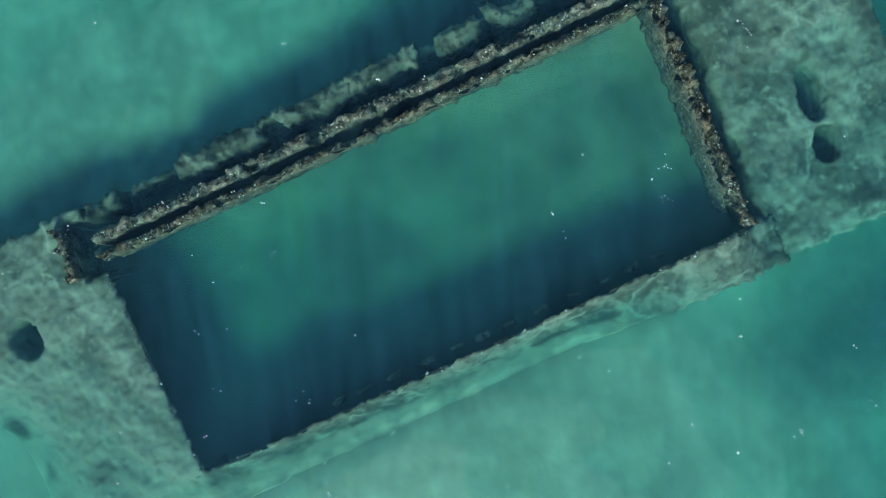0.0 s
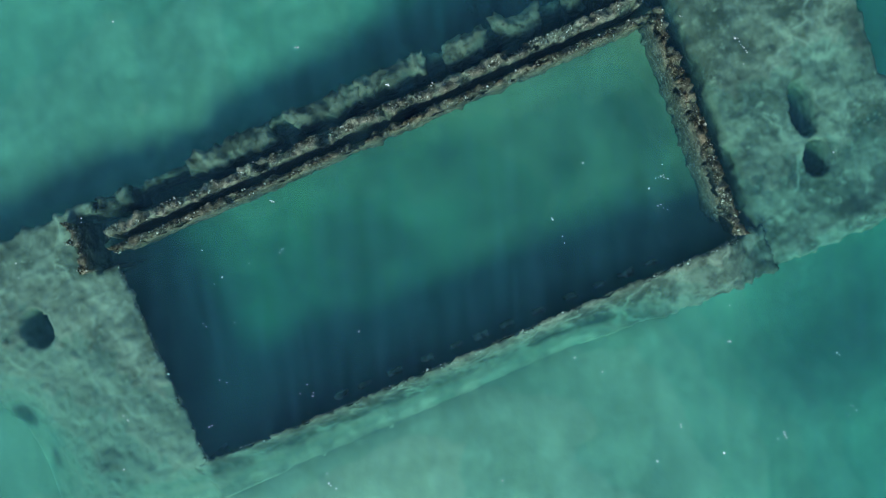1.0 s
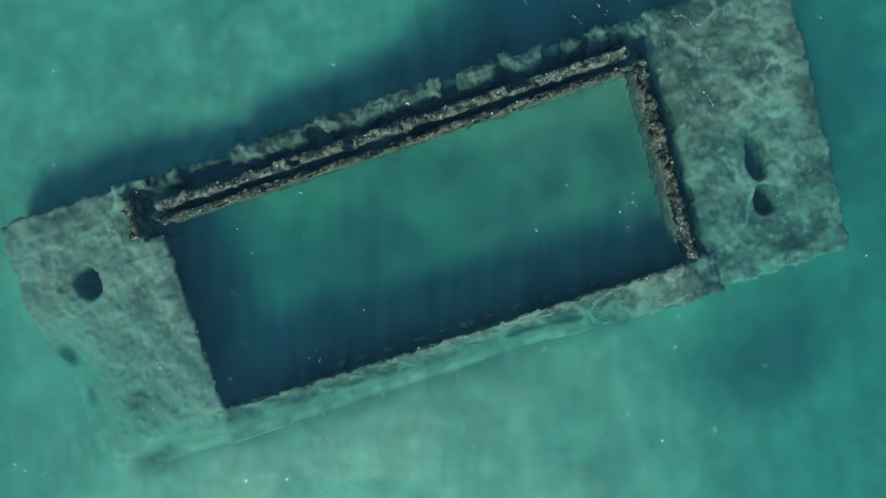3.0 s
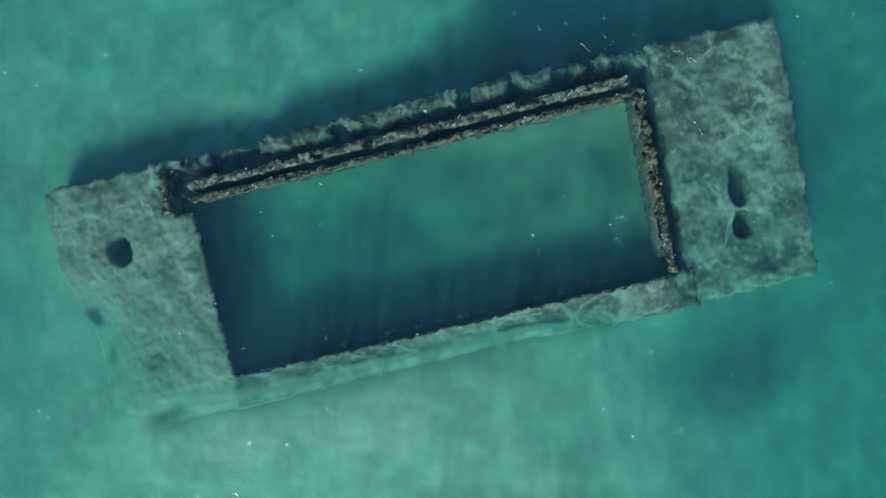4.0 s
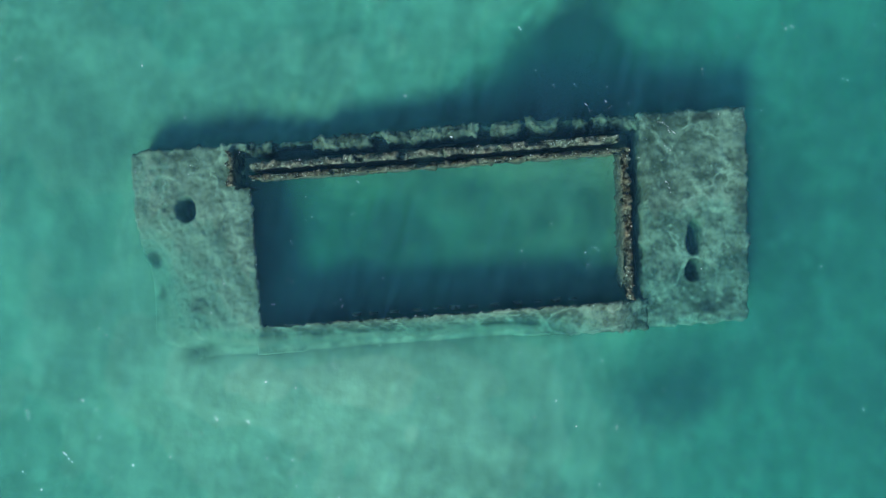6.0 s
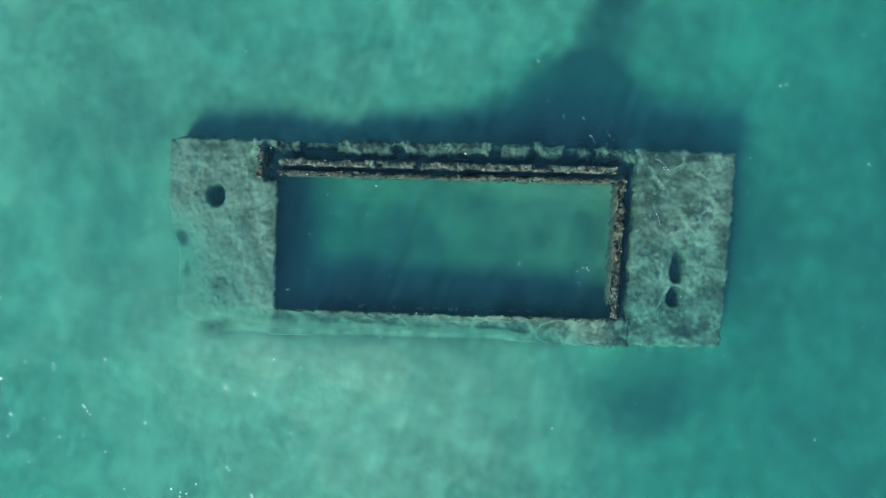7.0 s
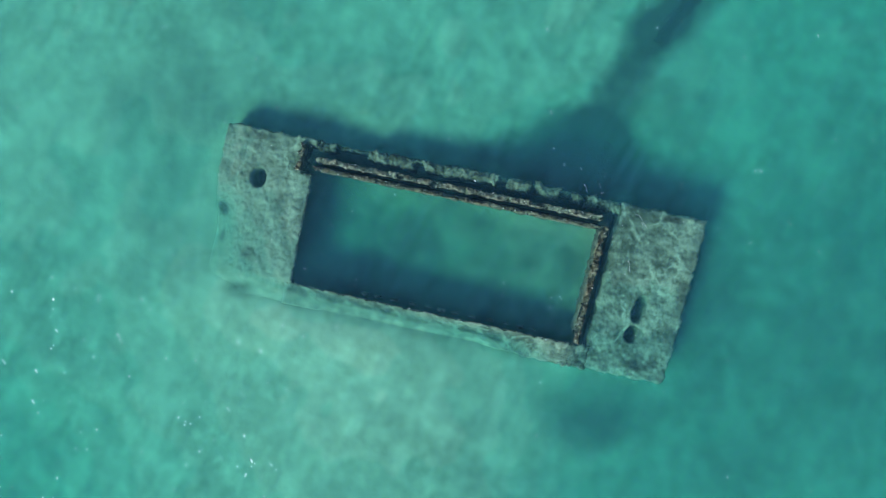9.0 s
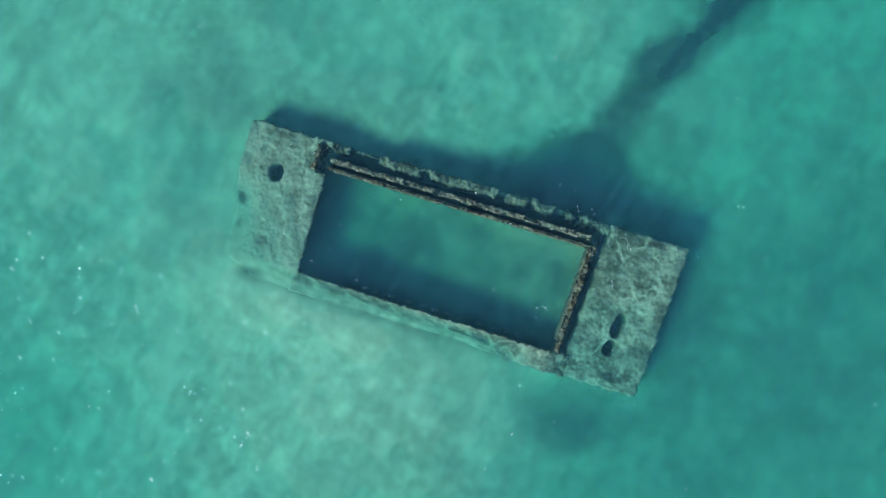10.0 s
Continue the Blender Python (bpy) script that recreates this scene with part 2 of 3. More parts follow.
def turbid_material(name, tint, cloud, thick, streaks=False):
    """A flat sheet standing in for a slice of silty water: it tints what passes and scatters some light, evenly or in
    streaks that imitate sun shafts.
    """
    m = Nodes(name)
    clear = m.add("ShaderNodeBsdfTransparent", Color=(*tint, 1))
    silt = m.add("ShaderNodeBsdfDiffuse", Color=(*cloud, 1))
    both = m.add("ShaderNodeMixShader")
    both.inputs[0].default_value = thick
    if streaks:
        # drawn-out noise varies the scatter to paint shafts of sunlight
        along_shafts = m.add("ShaderNodeMapping")
        along_shafts.vector_type = 'TEXTURE'
        along_shafts.inputs["Rotation"].default_value = (0, 0, radians(-17))
        along_shafts.inputs["Scale"].default_value = (0.30, 2.6, 1.0)
        m.link(m.place(), along_shafts.inputs["Vector"])
        shaft_streaks = m.noise(1.0, 4, 0.6, 0.3, along_shafts.outputs[0])
        m.link(m.ramp(shaft_streaks, (0.33, 0.0), (0.70, 2.4 * thick)), both.inputs[0])
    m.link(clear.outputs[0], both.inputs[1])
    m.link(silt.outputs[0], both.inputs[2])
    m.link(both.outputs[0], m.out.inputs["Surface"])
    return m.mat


def surface_material():
    m = Nodes("sea_surface")
    clear = m.add("ShaderNodeBsdfTransparent", Color=(0.97, 0.99, 0.99, 1))
    gloss = m.add("ShaderNodeBsdfGlossy", Roughness=0.06)
    ripple = m.add("ShaderNodeBump", Strength=0.15, Distance=0.05)
    m.link(m.noise(2.2, 4, 0.5, 0.3, m.stretch(1, 0.6, 1, 30)), ripple.inputs["Height"])
    m.link(ripple.outputs[0], gloss.inputs["Normal"])
    both = m.add("ShaderNodeMixShader")
    both.inputs[0].default_value = 0.025
    m.link(clear.outputs[0], both.inputs[1])
    m.link(gloss.outputs[0], both.inputs[2])
    m.link(both.outputs[0], m.out.inputs["Surface"])
    return m.mat


SURFACE = surface_material()
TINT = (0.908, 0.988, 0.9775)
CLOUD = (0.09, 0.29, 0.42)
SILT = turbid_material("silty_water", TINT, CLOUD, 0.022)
SHAFTS = turbid_material("light_shaft_water", TINT, CLOUD, 0.022, True)


# white for foam and for lumps that imitate glints of the sun
def foam_glint_material():
    m = Nodes("foam")
    return m.finish((0.82, 0.90, 0.94), 0.6)


FOAM_GLINT = foam_glint_material()

# ---------------------------------------------------------------- mesh helpers


def fbm(x, y, z=0.0, octaves=4):
    return noise.fractal(Vector((x, y, z)), 1.0, 2.0, octaves)


def mesh_object(name, verts, faces, material, parent=None, label="", smooth=True):
    me = bpy.data.meshes.new(name)
    me.from_pydata(verts, [], faces)
    me.materials.append(material)
    if smooth:
        me.polygons.foreach_set("use_smooth", [True] * len(me.polygons))
    me.update()
    ob = new(name, me)
    if parent:
        ob.parent = parent
    if label:
        ob["label"] = label
    return ob


def block(name, x0, x1, y0, y1, top, bottom, step, material, parent, label="", ragged=0.05, side_rows=5, lump=0.05, seed=0.0, rough_side=0.05, side=None, rounding=0.0, lean=(0.0, 0.0), shear=0.0, undercut=(0.0, 0.0)):
    """A worn slab or wall: a lumpy top that follows top(x, y), ragged edges and rough sides down to bottom.
    y0 and y1 may be functions of x; shear slants its ends; undercut
    draws its foot back under its east and north edges. Where it lies low, "drift" tells how deep the sand covers it."""
    fy0 = y0 if callable(y0) else (lambda x: y0)
    fy1 = y1 if callable(y1) else (lambda x: y1)
    nu = max(2, round((x1 - x0) / step))
    span = fy1((x0 + x1) / 2) - fy0((x0 + x1) / 2)
    nv = max(2, round(span / step))
    verts, faces, plain = [], [], []
    for i in range(nu + 1):
        for j in range(nv + 1):
            u, v = i / nu, j / nv
            x = x0 + (x1 - x0) * u
            y = fy0(x) + (fy1(x) - fy0(x)) * v
            plain.append((x, y))
            ex = (1 if i == nu else 0) - (1 if i == 0 else 0)
            ey = (1 if j == nv else 0) - (1 if j == 0 else 0)
            n1 = fbm(x * 1.7 + seed, y * 1.7, 3.1 + seed)
            n2 = fbm(x * 5.5, y * 5.5 + seed, 7.7, 3)
            bare = 1.0
            if material in (DECK, RIM, SIDE):
                bare = min(1.0, max(0.15, (top(x, y) - open_bed(x, y)) / 0.7))
            if ex or ey:
                w = bare * ragged * (n1 + 0.8 * n2 + 0.5 * fbm(x * 11, y * 11, 2.2 + seed, 2))
                x += ex * w
                y += ey * w
            z = top(x, y) + bare * lump * (0.7 * n1 + 0.7 * n2 + 0.5 * abs(fbm(x * 9, y * 9, 1.1, 2)))
            if ex or ey:
                z -= 0.03 + 0.05 * abs(n2) + 0.2 * (1 - bare)
            if rounding:
                px, py = plain[-1]
                z -= rounding * math.exp(-min(px - x0, x1 - px, py - fy0(px), fy1(px) - py) / 0.13)
            verts.append((x, y, z))
    row = nv + 1
    for i in range(nu):
        for j in range(nv):
            a = i * row + j
            faces.append((a, a + row, a + row + 1, a + 1))
    ring = [(i, 0) for i in range(nu)] + [(nu, j) for j in range(nv)] + [(i, nv) for i in range(nu, 0, -1)] + [(0, j) for j in range(nv, 0, -1)]
    last = [i * row + j for i, j in ring]
    for k in range(1, side_rows + 1):
        now = []
        for n, (i, j) in enumerate(ring):
            x, y, z = verts[i * row + j]
            ex = (1 if i == nu else 0) - (1 if i == 0 else 0)
            ey = (1 if j == nv else 0) - (1 if j == 0 else 0)
            zz = z + (bottom - z) * (k / side_rows) ** 1.4
            keep = max(0.0, 1 - 0.6 * k)
            x, y = (q + (p - q) * keep for p, q in zip((x, y), plain[i * row + j]))
            w = rough_side * fbm(x * 2.3 + y * 2.3, zz * 2.0, seed + 11.0, 3)
            now.append(len(verts))
            tilt = (k / side_rows) ** 1.4
            verts.append((x + ex * w + (lean[0] - undercut[0] * max(ex, 0)) * tilt, y + ey * w + (lean[1] - undercut[1] * max(ey, 0)) * tilt, zz))
        m = len(ring)
        for n in range(m):
            faces.append((last[n], now[n], now[(n + 1) % m], last[(n + 1) % m]))
        last = now
    faces.append(tuple(reversed(last)))
    verts = [(x + shear * (y - 2.2), y, z) for x, y, z in verts]
    ob = mesh_object(name, verts, faces, material, parent, label)
    if material in (DECK, RIM, SIDE):
        cover = ob.data.attributes.new("drift", 'FLOAT', 'POINT')
        cover.data.foreach_set("value", [min(1.0, max(0.0, 1.0 - (z - open_bed(x, y)) / (0.45 if material == RIM else 0.75))) for x, y, z in verts])
    ob.data.materials.append(side or material)
    first = nu * nv + (len(ring) if side else 0)
    ob.data.polygons.foreach_set("material_index", [0] * first + [1] * (len(faces) - first))
    return ob


ICO = None


def ico():
    global ICO
    if ICO is None:
        bm = bmesh.new()
        bmesh.ops.create_icosphere(bm, subdivisions=1, radius=1.0)
        bm.verts.ensure_lookup_table()
        ICO = ([tuple(v.co) for v in bm.verts], [tuple(v.index for v in f.verts) for f in bm.faces])
        bm.free()
    return ICO


def lumps(name, spots, material, parent=None, label="", jag=0.35, rng=None, smooth=False):
    """Many small irregular lumps in one mesh; spots are (x, y, z, size across, size up)."""
    rng = rng or random.Random(5)
    cv, cf = ico()
    verts, faces = [], []
    for x, y, z, s, h in spots:
        base = len(verts)
        a = rng.uniform(0, 6.283)
        ca, sa = math.cos(a), math.sin(a)
        sx, sy = s * rng.uniform(0.6, 1.4), s * rng.uniform(0.6, 1.4)
        for vx, vy, vz in cv:
            k = 1 + rng.uniform(-jag, jag)
            px, py = vx * sx * k, vy * sy * k
            verts.append((x + px * ca - py * sa, y + px * sa + py * ca, z + vz * h * k))
        faces += [tuple(base + q for q in f) for f in cf]
    return mesh_object(name, verts, faces, material, parent, label, smooth)


def inside(x, y, cx, cy, rx, ry, turn=0.0, wobble=0.15, power=2.0, lip=0.15):
    """How far a point lies inside a ragged oval: 1 in it, 0 outside, with a narrow lip."""
    c, s = math.cos(turn), math.sin(turn)
    dx, dy = x - cx, y - cy
    u, v = (dx * c + dy * s) / rx, (-dx * s + dy * c) / ry
    d = (abs(u) ** power + abs(v) ** power) ** (1 / power) + wobble * (fbm(x * 2.5, y * 2.5, 5.0, 3) + 0.6 * fbm(x * 9, y * 9, 5.0, 2))
    return min(1.0, max(0.0, (1.0 + 0.47 * lip - d) / lip))


# ---------------------------------------------------------------- seabed


def ease(v, a, b):
    v = min(1.0, max(0.0, (v - a) / (b - a)))
    return v * v * (3 - 2 * v)


def bell(v, centre, width):
    return math.exp(-((v - centre) / width) ** 2)


def open_bed(x, y):
    """The sand round the hull, and as it would run on through it."""
    z = -2.25 + 0.22 * fbm(x * 0.09, y * 0.09, 1.0) + 0.10 * fbm(x * 0.45, y * 0.45, 2.0)
    # the bottom falls away to the east; sand is banked up south of the hull
    z -= 0.95 * ease(x, 10.0, 23.0)
    z += 0.65 * bell(x, 6, 9) * bell(y, -6, 5) + 0.2 * bell(x, -2, 14) * bell(y, -12, 9)
    z += 0.3 * bell(x, -14, 10) * bell(y, 10, 9)
    z -= 0.9 * bell(x, -15, 8) * bell(y, -15, 8)
    # a bank along the north side, scour at two corners
    z += 0.25 * bell(x, 3, 7) * bell(y, 9.8, 2.2)
    z -= 1.6 * bell(x, 13.6, 3.6) * bell(y, 9.6, 2.2)
    z -= 0.3 * bell(x, 17, 2.6) * bell(y, -3.6, 1.7)
    # sand is heaped against the south-west side and buries the edge of the hull there
    z += 0.6 * bell(x, 2.5, 7.5) * bell(y, -2.0, 2.2)
    z += 0.2 * bell(x, -5.0, 2.6) * bell(y, 0.0, 3.2)
    return z


def bed(x, y):
    # the hull has sunk into the bed
    return open_bed(x, y) - 2.1 * ease(x, -3.2, -2.0) * (1 - ease(x, 18.8, 19.5)) * ease(y, -0.9, -0.4) * (1 - ease(y, 6.2, 7.0))


def axis(lo, hi, step, far):
    inner = list(np.arange(lo, hi + 1e-6, step))
    out, d, x = [], step, hi
    while x < far:
        d *= 1.35
        x += d
        out.append(x)
    mid = (lo + hi) / 2
    return [2 * mid - v for v in reversed(out)] + inner + out


def sheet(name, xs, ys, height, material):
    verts = [(x, y, height(x, y)) for x in xs for y in ys]
    n = len(ys)
    faces = [(i * n + j, (i + 1) * n + j, (i + 1) * n + j + 1, i * n + j + 1) for i in range(len(xs) - 1) for j in range(n - 1)]
    return mesh_object(name, verts, faces, material)


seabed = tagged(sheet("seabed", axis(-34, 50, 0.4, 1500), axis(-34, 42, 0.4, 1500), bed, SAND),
                "pale silty sand seabed with algae, painted hull shade and painted caustic mottling", "seabed", kind="structure")

# ---------------------------------------------------------------- water


def water_height(x, y):
    return 0.012 * fbm(x * 0.8, y * 0.8, 4.0, 2)


water = tagged(sheet("water", axis(-34, 50, 1.5, 1500), axis(-34, 42, 1.5, 1500), water_height, SURFACE),
               "clear turquoise shallow sea water with a faint ripple", "water", kind="structure")
# stacked flat sheets added to imitate the haze and tint of deep water
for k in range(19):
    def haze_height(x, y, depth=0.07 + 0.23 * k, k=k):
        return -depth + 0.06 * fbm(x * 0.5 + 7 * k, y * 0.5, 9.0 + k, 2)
    layer = sheet("haze_sheet", axis(-34, 50, 1.0, 1500), axis(-34, 42, 1.0, 1500), haze_height, SHAFTS if k in (1, 3, 6) else SILT)
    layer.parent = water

# ---------------------------------------------------------------- the sunken barge
barge = tagged(new("sunken_barge"), "sunken concrete barge with a flooded open hold, crusted with oysters", "wreck")


SLANT = 0.035  # the cross walls of the east end stand a little askew


def north(x):
    return 7.56 + 0.13 * bell(x, 9, 6)


def south(x):
    return -1.32 + 0.014 * max(0.0, x - 9)


def run_out(x, y, z):
    """The low south and south-west edges run out under the sand."""
    w = ease(0.15 - y, 0.0, 1.35) * (1 - ease(x, 10.0, 14.5))
    w = max(w, ease(-3.2 - x, 0.0, 1.95) * (1 - ease(y, 1.5, 5.0)))
    return z + (open_bed(x, y) - 0.015 - z) * w


def deck_top(x, y):
    """The hull lies over to the south-west."""
    t = min(1.0, max(0.0, (-0.4 - x) / 4.6))
    s = min(1.0, max(0.0, (5 - y) / 6))
    z = -0.42 - 0.15 * t - 0.9 * t * s - (0.26 + 0.3 * ease(x, 14.0, 16.0)) * s
    return run_out(x, y, z + 0.3 * min(0.0, y) * (1 - ease(x, 6.0, 14.0)))


def west_top(x, y):
    z = deck_top(x, y)
    z -= 1.3 * inside(x, y, -2.86, 5.06, 0.38, 0.46, 0.0, 0.07, 2.0, 0.35)
    if x > -0.66 and 5.75 + 0.1 * fbm(x * 3, y * 3) < y < 7.22 + 0.1 * fbm(x * 3, y * 3):
        z -= 2.8
    return z


def east_top(x, y):
    z = deck_top(x, y)
    z -= 1.4 * inside(x, y, 17.90, 2.42, 0.27, 0.66, -0.10, 0.05, 2.6, 0.35)
    z -= 1.4 * inside(x, y, 17.82, 1.06, 0.27, 0.40, -0.1, 0.05, 2.4, 0.35)
    z -= 0.1 * max(0.0, y - 6.9)
    return z


def rim_low(x, y):
    """What is left of the outer wall between its standing pieces."""
    return -1.15 + 0.25 * fbm(x * 1.3, y * 1.3, 15.0, 3) + 0.45 * bell(x, 1.7, 0.8)


def rim_top(x, y):
    return -0.46 - 0.2 * ease(x, 9.0, 13.0) + 0.08 * fbm(x * 1.1, y * 1.1, 14.0, 2)


def south_top(x, y):
    west = max(0.0, (10 - x) / 10)
    z = run_out(x, y, -0.12 + 0.42 * min(0.0, y) * (1 + 0.8 * west) - 0.2 * west)
    z += (deck_top(x, y) + 0.03 - z) * (1 - ease(x, 0.0, 2.5))
    return z + (deck_top(x, y) + 0.03 - z) * ease(x, 14.2, 15.7)


BOTTOM = -3.9


def hold_bottom(x, y):
    """Shaped to fit the camera's view: deepest in the south-west to widen the shade, raised by the north and east walls
    to soften their foot.
    """
    z = -2.5 + 0.5 * ease(x, 6.0, 14.0) - 0.75 * (1 - ease(x, 0.5, 6.5)) * (1 - 0.5 * ease(y, 2.0, 6.0)) - 0.25 * (1 - ease(y, 0.5, 3.5)) + 0.15 * fbm(x * 0.5, y * 0.5, 3.0)
    if x < 15.5 and y < 6.45:
        z += 0.45 * (math.exp(-max(0.0, 6 - y) / 0.6) + math.exp(-max(0.0, 15.1 - x) / 0.6))
    return z


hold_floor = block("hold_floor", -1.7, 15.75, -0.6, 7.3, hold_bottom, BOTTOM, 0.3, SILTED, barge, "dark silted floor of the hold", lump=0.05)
west_deck = block("west_deck", -5.02, -0.09, south, north, west_top, BOTTOM, 0.07, DECK, barge, "concrete end deck mottled by algae and painted caustics, with holes", ragged=0.10, lump=0.09, side=HULL, undercut=(1.7, 0.0))
east_deck = block("east_deck", 15.72, 20.1, south, north, east_top, BOTTOM, 0.07, DECK, barge, "concrete end deck mottled by algae and painted caustics, with two hatches", ragged=0.10, lump=0.09, rounding=0.12, shear=SLANT)
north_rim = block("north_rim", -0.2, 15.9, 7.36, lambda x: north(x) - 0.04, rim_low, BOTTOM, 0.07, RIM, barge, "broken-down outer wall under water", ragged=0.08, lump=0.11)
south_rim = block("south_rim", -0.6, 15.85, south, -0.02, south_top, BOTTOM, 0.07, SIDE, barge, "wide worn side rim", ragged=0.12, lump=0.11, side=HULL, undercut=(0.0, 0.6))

# pieces of the outer wall that still stand, from west to east: ends and inner edge
STANDING = ((-0.06, 0.80, 7.12), (2.52, 5.06, 7.08), (4.95, 5.75, 7.40), (5.64, 7.55, 7.10), (7.45, 9.42, 7.15), (9.96, 11.08, 7.08), (11.45, 12.70, 7.12), (13.40, 13.78, 7.12), (14.10, 15.95, 7.00))
for k, (xa, xb, ya) in enumerate(STANDING):
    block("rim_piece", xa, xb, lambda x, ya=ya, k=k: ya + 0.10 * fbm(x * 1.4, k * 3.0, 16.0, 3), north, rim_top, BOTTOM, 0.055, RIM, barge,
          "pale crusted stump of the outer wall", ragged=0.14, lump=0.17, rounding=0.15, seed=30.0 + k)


def crest_top(level):
    """Broken crests with low saddles and notches."""
    def top(x, y):
        z = level - 0.05 + 0.13 * fbm(x * 1.6, y * 1.6, 6.0, 3) + 0.08 * fbm(x * 6, y * 6, 6.5, 2)
        return z - 0.45 * ease(fbm(x * 2.3, y * 2.3 + level * 90, 7.5, 2), 0.28, 0.5)
    return top


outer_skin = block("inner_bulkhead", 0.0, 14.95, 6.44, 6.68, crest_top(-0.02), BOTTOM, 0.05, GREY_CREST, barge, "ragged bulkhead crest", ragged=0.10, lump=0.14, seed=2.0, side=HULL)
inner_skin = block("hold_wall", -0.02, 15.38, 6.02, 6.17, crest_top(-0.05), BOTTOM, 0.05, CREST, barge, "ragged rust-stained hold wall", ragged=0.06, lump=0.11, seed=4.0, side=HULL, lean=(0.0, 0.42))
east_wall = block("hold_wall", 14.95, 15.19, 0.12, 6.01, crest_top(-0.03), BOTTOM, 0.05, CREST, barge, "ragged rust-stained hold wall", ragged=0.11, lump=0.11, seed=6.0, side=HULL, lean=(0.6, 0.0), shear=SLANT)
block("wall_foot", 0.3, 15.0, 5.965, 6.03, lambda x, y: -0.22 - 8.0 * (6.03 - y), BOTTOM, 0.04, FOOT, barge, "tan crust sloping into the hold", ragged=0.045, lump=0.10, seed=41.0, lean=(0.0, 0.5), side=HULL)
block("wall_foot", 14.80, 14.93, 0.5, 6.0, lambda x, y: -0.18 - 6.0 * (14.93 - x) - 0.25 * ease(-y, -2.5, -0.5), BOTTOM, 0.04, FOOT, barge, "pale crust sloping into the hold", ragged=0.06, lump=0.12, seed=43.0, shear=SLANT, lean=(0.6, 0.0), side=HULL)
stub_wall = block("stub_wall", -0.98, -0.68, 5.85, 7.20, crest_top(-0.03), -2.0, 0.05, CREST, barge, "short stump of wall beside a gap", ragged=0.10, lump=0.12, seed=8.0)

# frames of the hold: stumps that stick out of the south wall under water
for k in range(12):
    x = 3.8 + 0.83 * k + 0.1 * math.sin(5.0 * k)
    block("frame_stump", x - 0.17, x + 0.17, 0.17, 0.26, lambda px, py: -0.66 - 0.5 * (py - 0.06) - 0.3 * abs(px - x), -1.3, 0.03, RIM, barge, "pale stump of a hold frame", ragged=0.06, lump=0.07, seed=20.0 + k, side_rows=2)

# crusts of oysters, barnacles and weed
rng = random.Random(11)


def along(n, x0, x1, y0, y1, z, size, up):
    out = []
    while len(out) < n:
        x, y = rng.uniform(x0, x1), rng.uniform(y0, y1)
        if fbm(x * 3.2, y * 3.2, 12.0, 3) + rng.uniform(-0.3, 0.3) < 0.0:
            continue
        s = size * rng.choice((0.4, 0.55, 0.7, 0.9, 1.2, 1.7))
        out.append((x, y, (z(x, y) if callable(z) else z) + rng.uniform(-0.03, 0.05), s, up * rng.uniform(0.5, 1.6)))
    return out


def crust(name, spots, material, label):
    lumps(name, spots, material, barge, label, jag=0.7, rng=rng)["kind"] = "stuff"


def slant(spots):
    return [(x + SLANT * (y - 2.2), y, z, r, h) for x, y, z, r, h in spots]


grey, inner, east = crest_top(-0.02), crest_top(-0.05), crest_top(-0.03)
crust("oyster_crust", along(4200, 0.0, 15.0, 6.43, 6.71, grey, 0.012, 0.020) + along(500, 0.0, 15.0, 6.46, 6.70, grey, 0.020, 0.026), SHELL, "pale grey oyster crust")
crust("oyster_crust", along(2800, -0.02, 15.4, 5.99, 6.18, inner, 0.012, 0.019) + along(300, -0.02, 15.4, 6.0, 6.15, inner, 0.019, 0.024), TAN_SHELL, "dark and tan oyster crust")
crust("oyster_crust", slant(along(1800, 14.93, 15.21, 0.1, 6.0, east, 0.012, 0.020) + along(300, 14.9, 15.2, 0.1, 6.0, east, 0.020, 0.026)), RUST_SHELL, "dark and rusty oyster crust")
crust("oyster_crust", along(700, -1.0, -0.66, 5.84, 7.2, east, 0.012, 0.020), TAN_SHELL, "dark and tan oyster crust")
edge = along(1500, 0.0, 15.0, -0.12, 0.03, lambda x, y: south_top(x, y) - 0.02, 0.012, 0.018)
edge += along(520, -0.17, -0.05, 0.0, 5.8, lambda x, y: deck_top(x, y) - 0.02, 0.012, 0.018)
crust("edge_crust", edge, SHELL, "pale oyster crust")

# ---------------------------------------------------------------- on the seabed
rng = random.Random(23)


def in_patch(x, y):
    """Density of the dark weed: a bed off the north side, a tail that runs off it, a thin patch off the south-east corner."""
    w = 0.35 * fbm(x * 0.5, y * 0.5, 8.0)
    d1 = math.hypot((x - 13.5) / 3.5, (y - 8.9) / 3.7)
    d = 1.15 - d1
    # the tail
    t = min(1.0, max(0.0, ((x - 14.3) * 6.5 + (y - 12.5) * 13) / (6.5 ** 2 + 13 ** 2)))
    far = math.hypot(x - (14.3 + 6.5 * t), y - (12.5 + 13 * t))
    d = max(d, 0.75 - far / (0.8 + 1.4 * t) - 0.45 * (1 - t) * (t < 0.3) + 0.15)
    return d + 0.5 * w if d > -0.1 else -1.0


weeds = []
while len(weeds) < 6000:
    x, y = rng.uniform(8, 25), rng.uniform(-6, 29)
    if -1.2 < y < 7.6 and x < 20.2:
        continue
    if in_patch(x, y) > rng.uniform(0.5, 1.1):
        weeds.append((x, y))


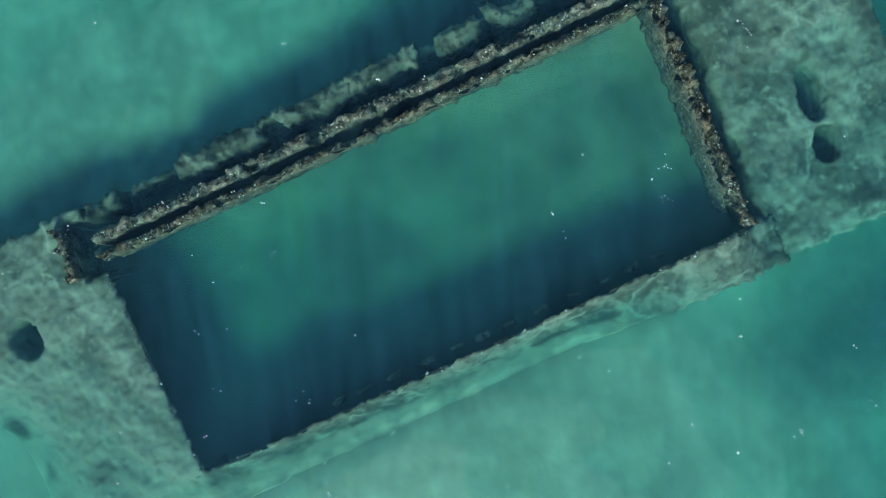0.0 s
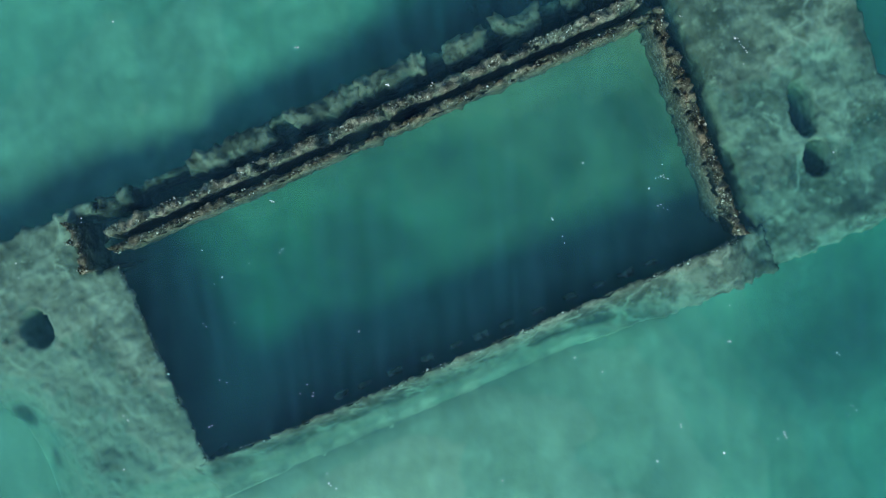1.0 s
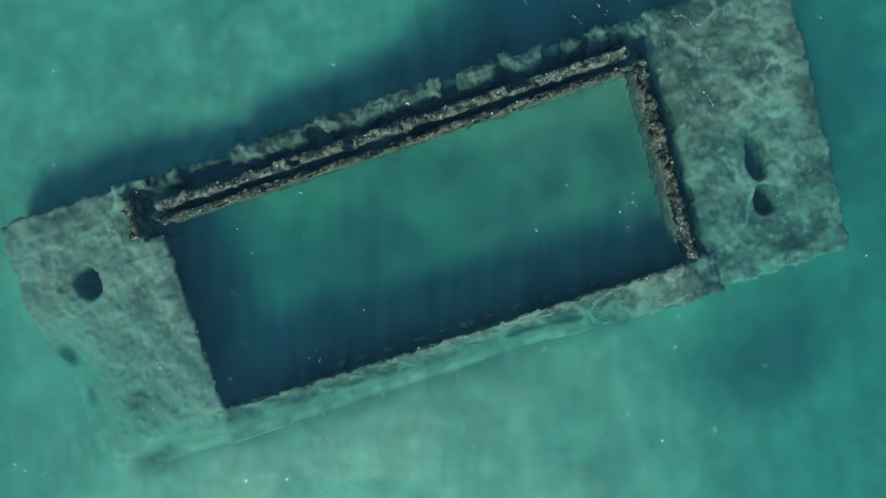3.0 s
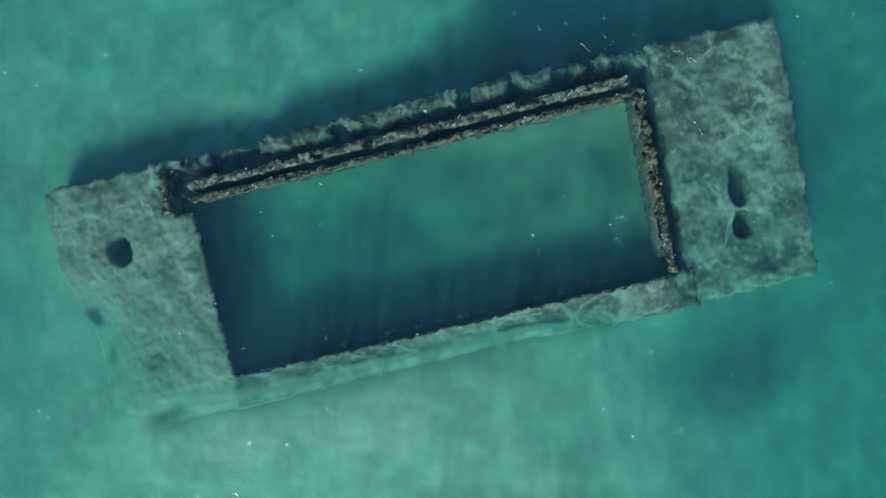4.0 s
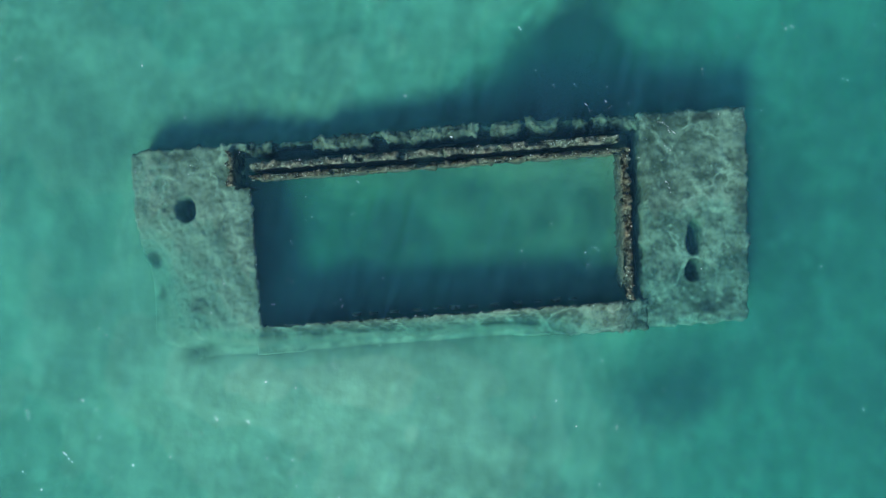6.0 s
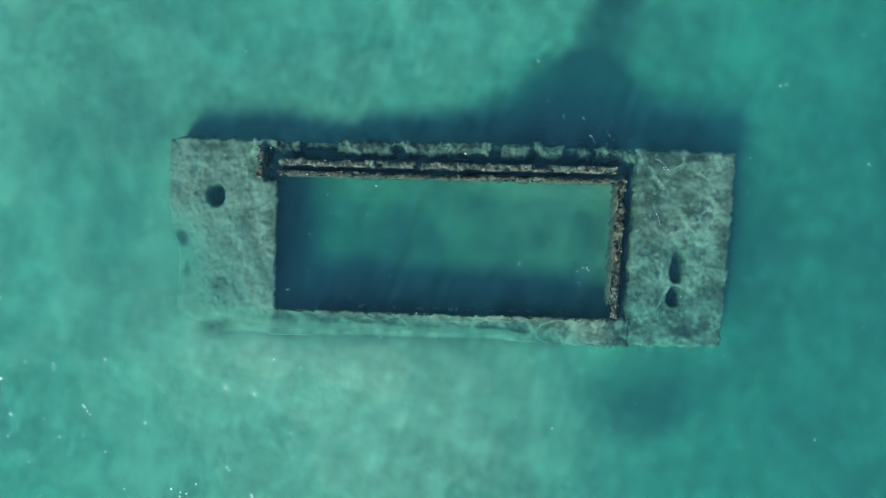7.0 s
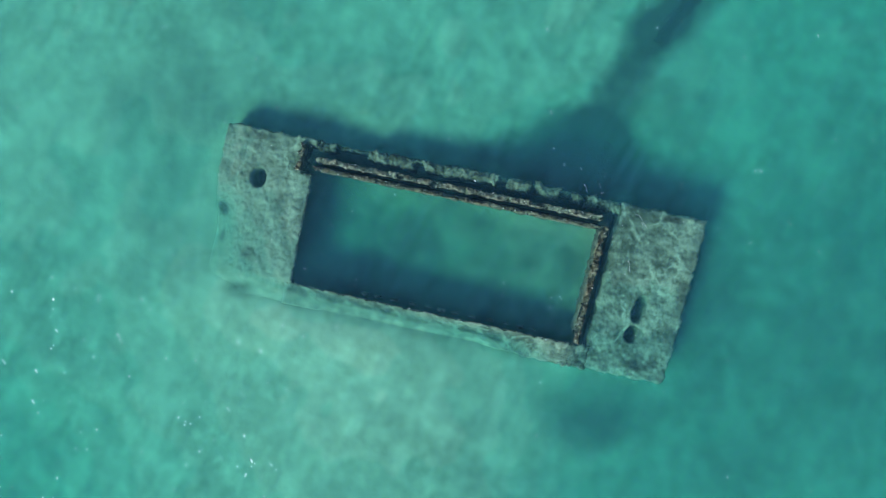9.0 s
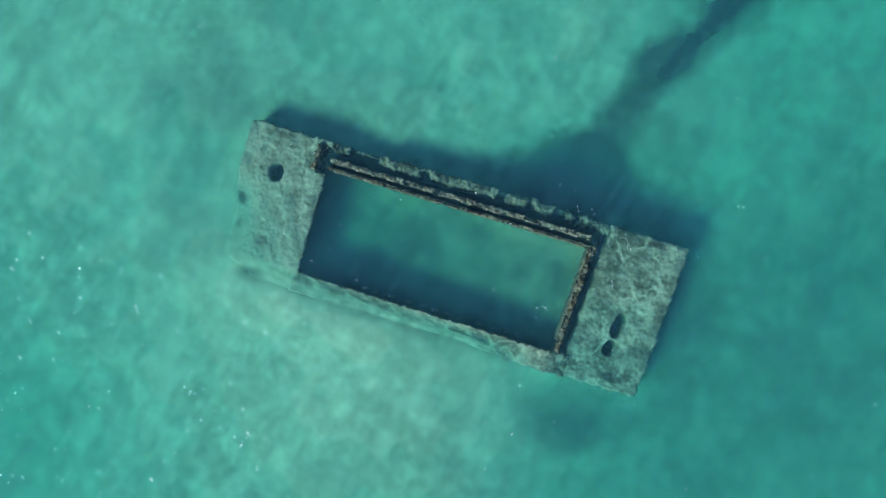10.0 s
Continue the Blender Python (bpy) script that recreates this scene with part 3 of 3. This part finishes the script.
def grass(name, spots, material):
    verts, faces = [], []
    for x, y in spots:
        z = bed(x, y) - 0.05
        h = rng.uniform(0.06, 0.2)
        a = rng.uniform(0, 6.283)
        lean = rng.uniform(0.2, 0.8)
        w = rng.uniform(0.012, 0.03)
        for q in range(3):
            b = a + q * 2.1
            dx, dy = math.cos(b), math.sin(b)
            base = len(verts)
            for k, wide in ((0.0, 1.0), (0.55, 0.9), (1.0, 0.15)):
                px, py = x + dx * lean * h * k * k, y + dy * lean * h * k * k
                verts += [(px - dy * w * wide, py + dx * w * wide, z + h * k), (px + dy * w * wide, py - dx * w * wide, z + h * k), (px + dx * w * wide * 0.5, py + dy * w * wide * 0.5, z + h * k - 0.02)]
            for k in (0, 3):
                for i in range(3):
                    j = (i + 1) % 3
                    faces.append((base + k + i, base + k + j, base + k + 3 + j, base + k + 3 + i))
    return mesh_object(name, verts, faces, material)


tagged(grass("seagrass", weeds, WEED), "dark seagrass and dead weed lying on the sand", "seagrass", kind="stuff")
tagged(lumps("seabed_rock", [(17.7, 21.8, bed(17.7, 21.8) + 0.2, 0.42, 0.4)], GROWTH, smooth=True), "pale rounded rock among dark seagrass", "rock")

# ---------------------------------------------------------------- foam and imitated sun glints on the water
rng = random.Random(31)


def glint(x, y, n, s):
    """A few tiny white flecks in a short line, modelled in place of a sun glint on the ripples."""
    a = rng.gauss(-1.0, 0.5)
    for _ in range(n):
        d = rng.gauss(0, 0.05 * n ** 0.5)
        flecks.append((x + d * math.cos(a) + rng.gauss(0, 0.012), y + d * math.sin(a) + rng.gauss(0, 0.012), 0.03, s * rng.uniform(0.5, 1.2), 0.006))


flecks = []
for cx, cy, n, spread in ((13.3, 1.5, 4, 0.25), (13.6, 2.3, 3, 0.2), (3.2, 0.7, 4, 0.15), (2.7, 4.0, 6, 0.6), (-6.3, 1.0, 4, 0.12), (15.8, -5.0, 2, 0.1), (15.3, 7.9, 7, 0.5), (-5.9, 0.0, 6, 0.3), (16.8, 5.6, 4, 0.4)):
    for _ in range(n):
        glint(rng.gauss(cx, spread), rng.gauss(cy, spread), rng.choice((1, 2, 4)), 0.012)
for _ in range(260):
    glint(rng.uniform(-22, 32), rng.uniform(-18, 24), rng.choice((1, 1, 2, 3)), 0.019)
for _ in range(170):
    glint(rng.uniform(-20, 2), rng.uniform(-20, -2), rng.choice((1, 1, 2, 4)), 0.034)
for x0, y0, x1, y1, n in ((16.62, 7.1, 17.2, 6.66, 22), (13.7, 8.05, 13.95, 7.8, 9), (16.72, 4.7, 16.85, 4.3, 10)):
    for k in range(n):
        q = k / (n - 1)
        flecks.append((x0 + (x1 - x0) * q + rng.gauss(0, 0.02), y0 + (y1 - y0) * q + 0.06 * math.sin(5 * q) + rng.gauss(0, 0.015), 0.03, rng.uniform(0.005, 0.016), 0.006))
tagged(lumps("foam_glint_flecks", flecks, FOAM_GLINT, jag=0.5, rng=rng), "small white flecks on the water, foam and imitated sun glints", "foam", kind="stuff")
